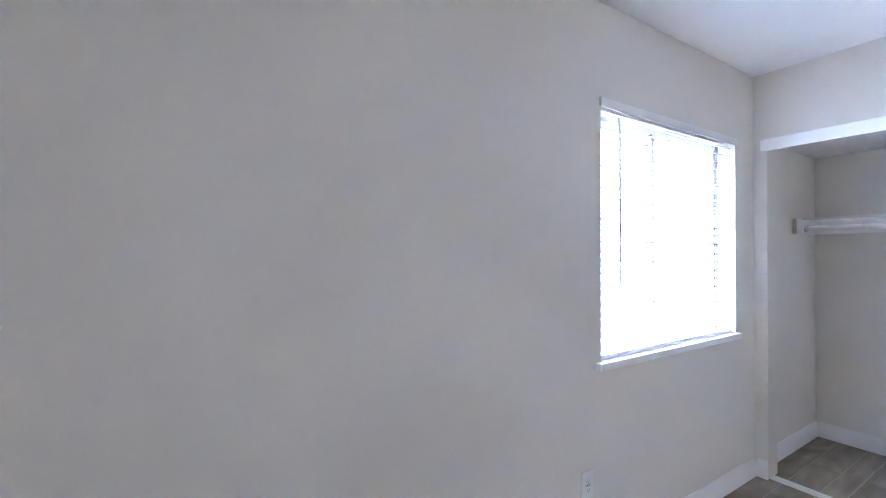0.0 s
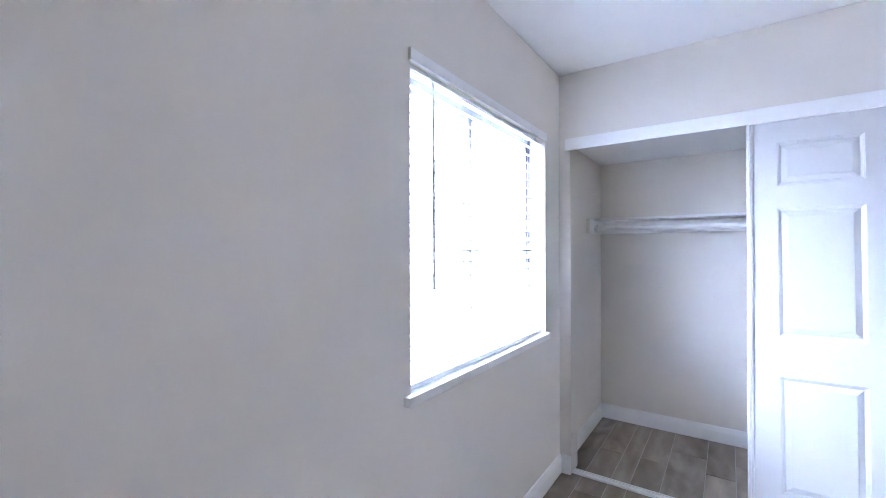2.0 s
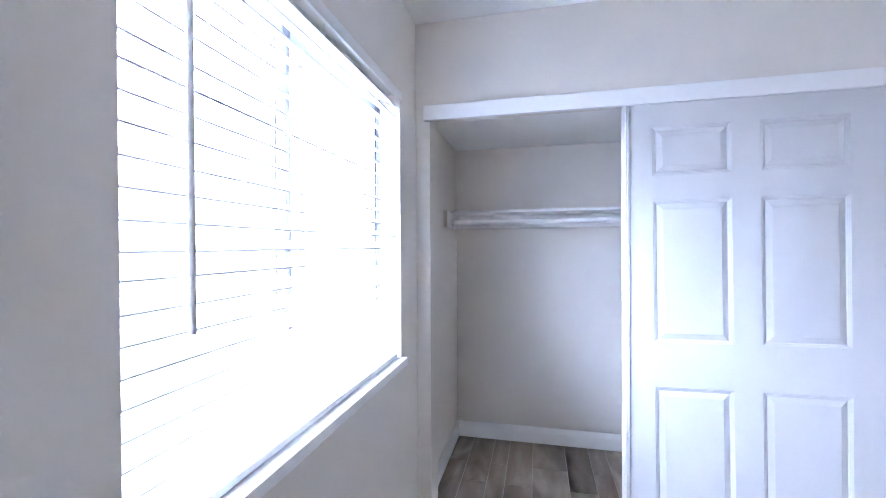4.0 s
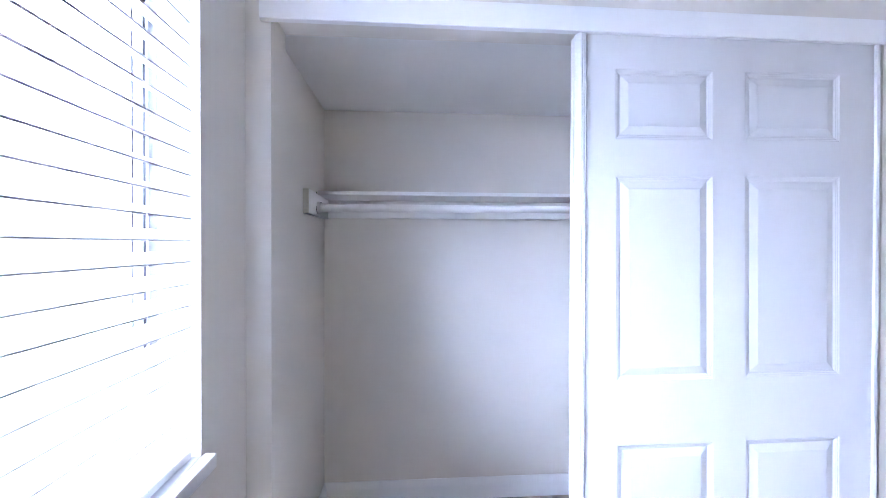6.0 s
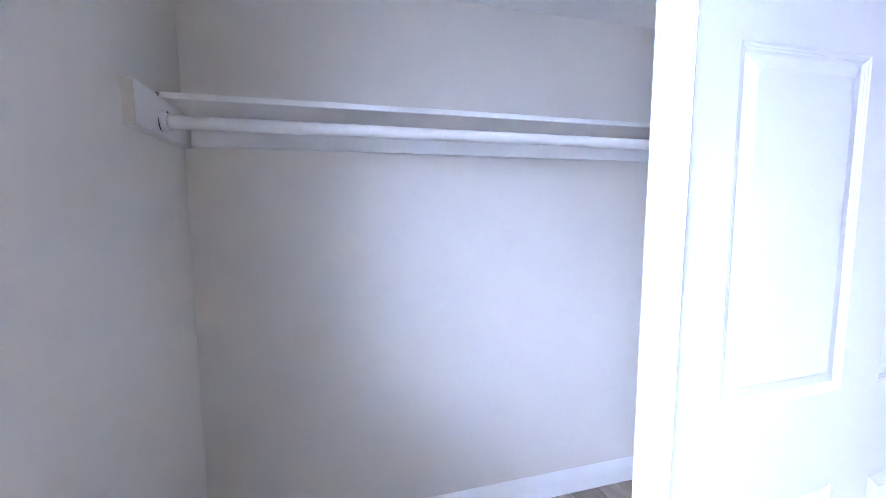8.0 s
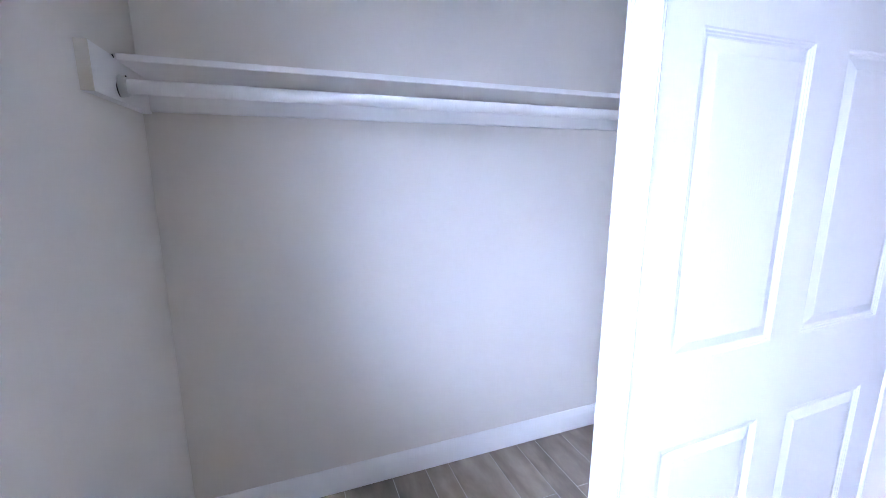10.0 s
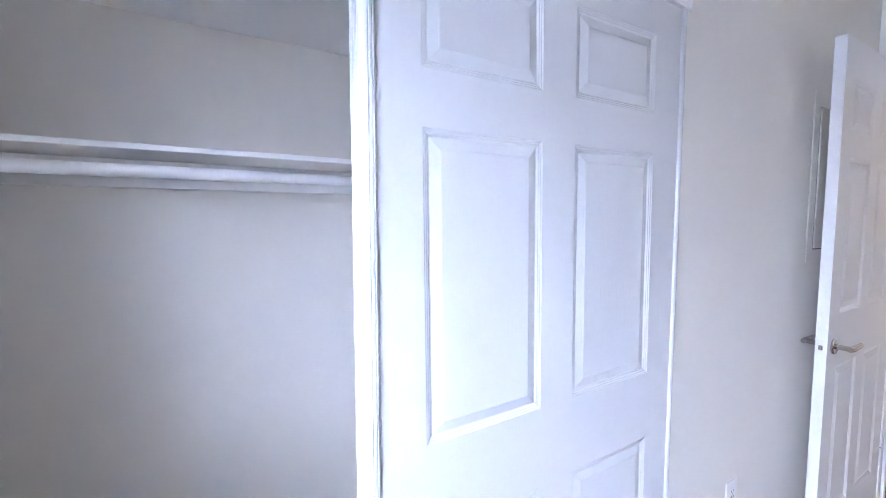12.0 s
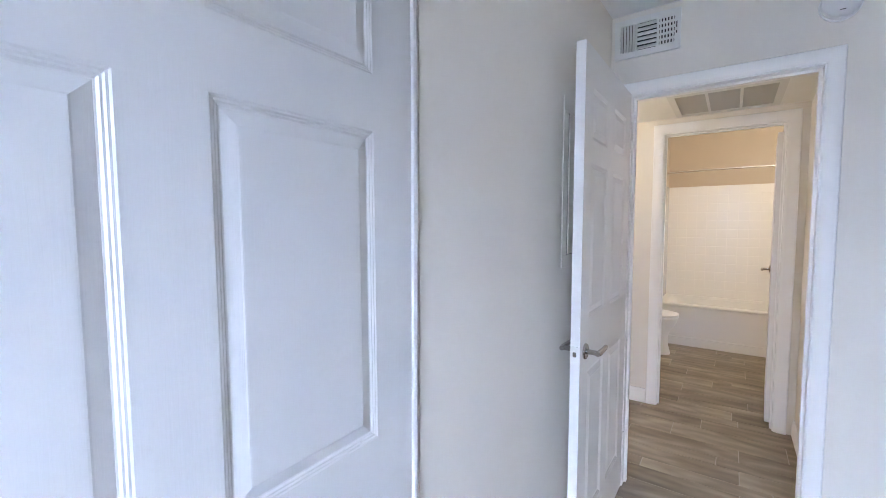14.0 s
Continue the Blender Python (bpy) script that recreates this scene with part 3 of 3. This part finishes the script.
def wall_vent():
    m = pose(EX0, -0.053, 2.221, 0, 0, -90)     # x runs along the wall, away from the corner; y off it, z up
    v = thing("wall_vent", "white metal air register with three louvre banks, high on the wall", "air vent", m)
    W, H = 0.292, 0.188
    # Flat sheet whose dark colour stands in for the shade inside the duct.
    part("backing", boxes((0.02, W - 0.02, -0.004, -0.001, 0.02, H - 0.02)), DUCT, v, "dark sheet for the shaded duct")
    banks = ((0.026, 0.094), (0.104, 0.190), (0.200, 0.266))
    z0, z1 = 0.029, H - 0.029
    bm = boxes((0, W, -0.012, -0.005, 0, z0), (0, W, -0.012, -0.005, z1, H), (0, banks[0][0], -0.012, -0.005, z0, z1), (banks[0][1], banks[1][0], -0.012, -0.005, z0, z1), (banks[1][1], banks[2][0], -0.012, -0.005, z0, z1), (banks[2][1], W, -0.012, -0.005, z0, z1))
    part("frame", bm, METALWHITE, v)
    part("rim", boxes((0, W, -0.005, -0.0005, 0, 0.006), (0, W, -0.005, -0.0005, H - 0.006, H), (0, 0.006, -0.005, -0.0005, 0.006, H - 0.006), (W - 0.006, W, -0.005, -0.0005, 0.006, H - 0.006)), METALWHITE, v)
    for k in range(5):
        x = banks[0][0] + 0.0055 + k * 0.0136
        s = part("slat", boxes((-0.0068, 0.0068, -0.0008, 0.0008, z0, z1)), METALWHITE, v)
        s.matrix_basis = pose(x + 0.002, -0.0115, 0, 0, 0, -30)
    n = 6
    for k in range(n):
        z = z0 + (k + 0.5) * (z1 - z0) / n
        bm = bmesh.new()
        pts = [(-0.0095, -0.0022), (-0.004, 0.0008), (0.004, 0.0018), (0.0095, 0.0004)]
        lo = pts + [(a, b - 0.0012) for a, b in reversed(pts)]
        e = [[bm.verts.new((x, a, b)) for a, b in lo] for x in (banks[1][0], banks[1][1])]
        for i in range(len(lo)):
            bm.faces.new((e[0][i], e[0][(i + 1) % len(lo)], e[1][(i + 1) % len(lo)], e[1][i]))
        s = part("slat", bm, METALWHITE, v)
        s.matrix_basis = pose(0, -0.0115, z, -32, 0, 0)
    for k in range(5):
        x = banks[2][0] + 0.004 + k * 0.0132
        s = part("slat", boxes((-0.0036, 0.0036, -0.001, 0.001, z0, z1)), METALWHITE, v)
        s.matrix_basis = pose(x + 0.003, -0.0125, 0, 0, 0, 12)
    for k in range(6):
        z = z0 + k * (z1 - z0) / 5
        s = part("slat", boxes((banks[2][0], banks[2][1], -0.001, 0.001, -0.0055, 0.0055)), METALWHITE, v)
        s.matrix_basis = pose(0, -0.010, z, 0, 0, 0)
    part("damper_slot", boxes((0.2725, 0.2765, -0.0128, -0.0122, 0.07, 0.125)), DARK, v, "dark lever slot")
    part("damper_lever", boxes((0.2715, 0.2775, -0.02, -0.0129, 0.082, 0.094), bevel=0.001), METALWHITE, v)


wall_vent()

det = thing("smoke_detector", "round white smoke detector on the wall above the doorway", "smoke detector", pose(EX0, -0.893, 2.258, 0, -90, 0))
part("base_ring", tube(bmesh.new(), [(0, 0, 0.0005), (0, 0, 0.010)], 0.066, 40), PLASTIC, det, "white mounting ring", True)
part("cover", tube(bmesh.new(), [(0, 0, 0.010), (0, 0, 0.020), (0, 0, 0.030), (0, 0, 0.036), (0, 0, 0.038)], [0.061, 0.061, 0.057, 0.047, 0.028], 40), PLASTIC, det, "domed white cover", True)
for k in range(3):
    part("grille_slot", boxes((-0.035 + k * 0.006, -0.032 + k * 0.006, -0.012, 0.006, 0.0368, 0.0376)), GASKET, det, "grey sounder slot")

pan = thing("breaker_panel", "painted steel breaker panel door set in the wall", "breaker panel", pose(2.783, SKEW * (2.783 - OX1) / (EX0 - OX1), 1.215, 0, 0, -1.3))
part("frame", boxes((0, 0.36, -0.005, -0.0005, 0, 0.05), (0, 0.36, -0.005, -0.0005, 0.62, 0.675), (0, 0.053, -0.005, -0.0005, 0.05, 0.62), (0.305, 0.36, -0.005, -0.0005, 0.05, 0.62), bevel=0.0012), WALL, pan)
part("door", boxes((0.060, 0.301, -0.0085, -0.0025, 0.054, 0.616), bevel=0.0015), WALL, pan)
part("gap", boxes((0.0535, 0.3045, -0.002, -0.0006, 0.0505, 0.6195)), DARK, pan, "dark gap round the panel door")


def outlet(m, label):
    o = thing("wall_outlet", label, "outlet", m, "wall outlets")
    bm = boxes((-0.035, 0.035, -0.006, -0.0005, -0.0575, 0.0575), bevel=0.002, seg=2)
    part("plate", bm, PLASTIC, o, "", True)
    part("receptacle", boxes((-0.0165, 0.0165, -0.0075, -0.006, -0.033, 0.033), bevel=0.0006), PLASTIC, o)
    for z in (-0.020, 0.020):
        part("socket_slots", boxes((-0.0075, -0.0055, -0.0079, -0.0076, z - 0.003, z + 0.005), (0.0055, 0.0075, -0.0079, -0.0076, z - 0.003, z + 0.005), (-0.002, 0.002, -0.0079, -0.0076, z - 0.010, z - 0.006)), DARK, o, "dark plug slots")
    part("button", boxes((-0.011, -0.002, -0.0085, -0.0076, -0.004, 0.004), (0.002, 0.011, -0.0085, -0.0076, -0.004, 0.004)), GREYFILTER, o, "small grey test buttons")
    for z in (-0.048, 0.048):
        part("screw", tube(bmesh.new(), [(0, -0.006, z), (0, -0.0068, z)], 0.003, 8), METALWHITE, o)


outlet(pose(0, -1.549, 0.400, 0, 0, 90), "white wall outlet with test buttons below the window")
outlet(pose(2.285, SKEW * (2.285 - OX1) / (EX0 - OX1), 0.408, 0, 0, -1.3), "white wall outlet low beside the closet door")

# ---- hall ----
grille = thing("return_air_grille", "white return-air grille with three grey filter bays, on the hall ceiling", "air vent", pose(0, 0, HALL_TOP))
GX0, GX1, GY0, GY1 = 4.00, 4.60, -0.795, -0.222
bays = [(GY0 + 0.038, GY0 + 0.195), (GY0 + 0.210, GY0 + 0.365), (GY0 + 0.380, GY1 - 0.036)]
bm = boxes((GX0, GX0 + 0.06, GY0, GY1, -0.014, -0.001), (GX1 - 0.06, GX1, GY0, GY1, -0.014, -0.001))
ys = [GY0] + [v for b in bays for v in b] + [GY1]
for a, b in zip(ys[0::2], ys[1::2]):
    box(bm, GX0 + 0.06, GX1 - 0.06, a, b, -0.014, -0.001)
part("frame", bm, METALWHITE, grille)
for a, b in bays:
    part("filter", boxes((GX0 + 0.06, GX1 - 0.06, a, b, -0.003, -0.001)), GREYFILTER, grille, "dusty grey filter")
    me = mesh("louvre", boxes((-0.006, 0.006, a, b, -0.0005, 0.0005)), LOUVRE)
    for k in range(26):
        ob = new("louvre", me)
        ob.parent = grille
        ob.matrix_basis = pose(GX0 + 0.068 + k * 0.018, 0, -0.0085, 0, 40, 0)
hl = thing("ceiling_light", "round lit hall ceiling light with warm diffuser", "ceiling light", pose(4.1, 0.62, HALL_TOP))
part("pan", tube(bmesh.new(), [(0, 0, -0.001), (0, 0, -0.02)], 0.12, 32), METALWHITE, hl, "", True)
part("diffuser", tube(bmesh.new(), [(0, 0, -0.02), (0, 0, -0.03), (0, 0, -0.045), (0, 0, -0.05)], [0.11, 0.105, 0.07, 0.02], 32), LIT, hl, "warm glowing diffuser", True)

# ---- bathroom ----
bl = thing("vanity_light", "lit globe vanity light on the bathroom wall", "wall light", pose(5.85, -1.39, 2.02))
part("backplate", boxes((-0.09, 0.09, 0.0005, 0.02, -0.05, 0.05), bevel=0.004), CHROME, bl, "chrome backplate")
part("arm", tube(bmesh.new(), [(0, 0.02, 0), (0, 0.085, 0)], 0.012, 12), CHROME, bl, "", True)
bm = bmesh.new()
bmesh.ops.create_uvsphere(bm, u_segments=24, v_segments=14, radius=0.08, matrix=Matrix.Translation((0, 0.165, 0)))
part("globe", bm, LIT, bl, "warm glowing globe", True).visible_shadow = False

bdoor = thing("door_2", "white bathroom door standing open into the bathroom", "door", pose(HX1 + 0.002, BY0 + 0.013, 0.012, 0, 0, -3.0))
six_panel(bdoor, 0.69, 2.0, 0.035, [(0.10, 0.30), (0.39, 0.59)], BR, True, DOORPLAIN)
lever_set(bdoor, 0.63, 1.02, 0.035, 1, -1)
lever_set(bdoor, 0.63, 1.02, 0, -1, -1)
for z in (0.18, 1.0, 1.42):
    part("hinge", tube(bmesh.new(), [(-0.006, -0.003, z), (-0.006, -0.003, z + 0.09)], 0.006, 10), GASKET, bdoor, "dark butt hinge", True)

# tub
tub = thing("bathtub", "white alcove bathtub with a plain apron", "bathtub")
TX0, TX1, TY0, TY1, TZ = 6.59, 7.345, -1.385, 0.125, 0.475
bm = bmesh.new()


def rounded(x0, x1, y0, y1, r, z, n=6):
    pts = []
    for cx, cy, a0 in ((x1 - r, y1 - r, 0), (x0 + r, y1 - r, 90), (x0 + r, y0 + r, 180), (x1 - r, y0 + r, 270)):
        for k in range(n + 1):
            a = radians(a0 + 90 * k / n)
            pts.append((cx + r * math.cos(a), cy + r * math.sin(a), z))
    return pts


def loft(bm, rings, close_last=True, close_first=False):
    rs = [[bm.verts.new(p) for p in r] for r in rings]
    n = len(rs[0])
    for a, b in zip(rs, rs[1:]):
        for k in range(n):
            bm.faces.new((a[k], a[(k + 1) % n], b[(k + 1) % n], b[k]))
    if close_last:
        bm.faces.new(rs[-1])
    if close_first:
        bm.faces.new(rs[0][::-1])
    return bm


loft(bm, [rounded(TX0 + 0.012, TX1, TY0, TY1, 0.006, 0.10), rounded(TX0 + 0.012, TX1, TY0, TY1, 0.006, TZ - 0.03), rounded(TX0, TX1, TY0, TY1, 0.012, TZ - 0.022), rounded(TX0, TX1, TY0, TY1, 0.012, TZ - 0.008), rounded(TX0 + 0.008, TX1 - 0.002, TY0 + 0.004, TY1 - 0.004, 0.015, TZ),
          rounded(TX0 + 0.07, TX1 - 0.05, TY0 + 0.09, TY1 - 0.09, 0.12, TZ), rounded(TX0 + 0.09, TX1 - 0.07, TY0 + 0.11, TY1 - 0.11, 0.12, TZ - 0.02), rounded(TX0 + 0.13, TX1 - 0.11, TY0 + 0.18, TY1 - 0.22, 0.12, 0.12), rounded(TX0 + 0.18, TX1 - 0.16, TY0 + 0.24, TY1 - 0.28, 0.1, 0.09)])
part("basin", bm, PORCELAIN, tub, "", True)
part("skirt", boxes((TX0 - 0.004, TX0 + 0.02, TY0, TY1, -0.002, 0.099), bevel=0.003), PORCELAIN, tub, "white lower skirt ledge")

# toilet, side on to the doorway, its tank against the far side wall
toilet = thing("toilet", "white porcelain toilet with closed lid beside the tub", "toilet", pose(6.14, 0.61, 0, 0, 0, 0))
toilet.scale = (1, 1, 1.02)


def oval(w, y0, y1, z, n=32, sq=2.3):
    """A rounded egg; y0 is the front, y1 the back."""
    pts, c, h = [], (y0 + y1) / 2, (y1 - y0) / 2
    for k in range(n):
        a = 2 * math.pi * k / n
        ca, sa = math.cos(a), math.sin(a)
        pts.append((w * math.copysign(abs(ca) ** (2 / sq), ca), c + h * math.copysign(abs(sa) ** (2 / sq), sa), z))
    return pts


bm = loft(bmesh.new(), [oval(0.115, -0.685, -0.10, -0.002), oval(0.112, -0.68, -0.10, 0.03), oval(0.095, -0.66, -0.12, 0.10), oval(0.095, -0.655, -0.12, 0.19), oval(0.125, -0.68, -0.14, 0.25), oval(0.165, -0.725, -0.18, 0.32), oval(0.180, -0.745, -0.20, 0.375), oval(0.178, -0.745, -0.20, 0.39)], True, True)
part("bowl", bm, PORCELAIN, toilet, "", True)
part("seat", loft(bmesh.new(), [oval(0.182, -0.752, -0.21, 0.393), oval(0.186, -0.756, -0.21, 0.400), oval(0.184, -0.754, -0.21, 0.409)], True, True), PLASTIC, toilet, "white plastic seat", True)
part("lid", loft(bmesh.new(), [oval(0.182, -0.752, -0.20, 0.414), oval(0.187, -0.757, -0.20, 0.419), oval(0.185, -0.754, -0.20, 0.430), oval(0.165, -0.73, -0.21, 0.437)], True, True), PLASTIC, toilet, "closed white lid", True)
tank = part("tank", boxes((-0.22, 0.22, -0.17, 0.045, 0.38, 0.72), bevel=0.02, seg=3), PORCELAIN, toilet, "", True)
part("tank_lid", boxes((-0.23, 0.23, -0.18, 0.05, 0.721, 0.755), bevel=0.01, seg=2), PORCELAIN, tank, "", True)
part("flush_lever", boxes((-0.17, -0.09, -0.195, -0.171, 0.65, 0.665), bevel=0.004), CHROME, tank, "chrome flush lever")

srod = thing("shower_rod", "curved polished shower curtain rod over the tub", "shower rod")
RZ = 1.985
part("bar", tube(bmesh.new(), [(6.66 - 0.14 * math.sin(math.pi * k / 20), 0.12 - 1.50 * k / 20, RZ) for k in range(21)], 0.0125, 14), CHROME, srod, "", True)
for y, d in ((0.129, -1), (-1.389, 1)):
    part("flange", tube(bmesh.new(), [(6.66, y, RZ), (6.66, y + d * 0.006, RZ), (6.66, y + d * 0.018, RZ)], [0.036, 0.036, 0.016], 20), CHROME, srod, "", True)

# ---- tiles of the tub surround ----
surround = thing("tile_surround", "glossy white square tile surround above the bathtub", "wall tile", kind="structure")
part("grout_bed", boxes((7.342, 7.3495, -1.3895, 0.1295, TZ, 1.873), (6.59, 7.342, 0.1225, 0.1295, TZ, 1.873), (6.59, 7.342, -1.3895, -1.3825, TZ, 1.873)), GROUT, surround, "pale grout bed")
STEP, TS = 0.1075, 0.105


def tile_mesh(w, h, t=0.0028):
    bm = bmesh.new()
    b = 0.0025
    loft(bm, [[(-w / 2, 0, -h / 2), (w / 2, 0, -h / 2), (w / 2, 0, h / 2), (-w / 2, 0, h / 2)], [(-w / 2, -t + 0.001, -h / 2), (w / 2, -t + 0.001, -h / 2), (w / 2, -t + 0.001, h / 2), (-w / 2, -t + 0.001, h / 2)],
              [(-w / 2 + b, -t, -h / 2 + b), (w / 2 - b, -t, -h / 2 + b), (w / 2 - b, -t, h / 2 - b), (-w / 2 + b, -t, h / 2 - b)]])
    return mesh("tile", bm, TILEWHITE)


tm = tile_mesh(TS, TS)
for k in range(13):
    z = TZ + STEP * (k + 0.5)
    for i in range(14):
        ob = new("tile", tm)
        ob.parent = surround
        ob.matrix_basis = pose(7.342, 0.123 - STEP * (i + 0.5), z, random.uniform(-0.35, 0.35), 0, -90 + random.uniform(-0.35, 0.35))
    for i in range(6):
        ob = new("tile", tm)
        ob.parent = surround
        ob.matrix_basis = pose(7.336 - STEP * (i + 0.5), 0.1225, z, random.uniform(-0.3, 0.3), 0, random.uniform(-0.3, 0.3))

# ---- floor planks ----
WIDTHS = (0.152, 0.104, 0.152, 0.206, 0.152, 0.104)
cuts = [-0.02, 0.13, 0.278, 0.381, 0.536, 0.742, 0.893, 1.002, 1.208]
i = 0
while cuts[-1] < 6.6:
    cuts.append(cuts[-1] + WIDTHS[i % 6])
    i += 1
LEN = 0.61
rng = random.Random(7)
for column, (a, b) in enumerate(zip(cuts, cuts[1:])):
    mid = (a + b) / 2
    y0, y1 = (SOUTH, 1.014) if mid < 2.3 else (SOUTH, 0.0) if mid < 3.5 else (-0.955, 1.2) if mid < 4.71 else (-1.39, 0.66)
    x0, x1 = max(a, -0.002), min(b, 6.61)
    if x1 - x0 < 0.02:
        continue
    y = y0 - rng.choice((0.10, 0.31, 0.45, 0.2, 0.55))
    if mid < 2.3:   # third-bond in the bedroom and closet
        y = 0.675 + 0.40 * (column % 2) - 7 * LEN
    while y < y1:
        p, q = max(y, y0), min(y + LEN, y1)
        if q - p > 0.02:
            w, l, g, c = (x1 - x0) / 2 - 0.0019, (q - p) / 2 - 0.0019, 0.0008, -0.0008
            bm = loft(bmesh.new(), [[(-w, -l, -0.008), (w, -l, -0.008), (w, l, -0.008), (-w, l, -0.008)], [(-w, -l, c), (w, -l, c), (w, l, c), (-w, l, c)], [(-w + g, -l + g, 0), (w - g, -l + g, 0), (w - g, l - g, 0), (-w + g, l - g, 0)]])
            ob = new("plank", mesh("plank", bm, PLANK))
            ob.parent = floor
            ob.location = ((x0 + x1) / 2, (p + q) / 2, rng.uniform(-0.0004, 0.0002))
        y += LEN
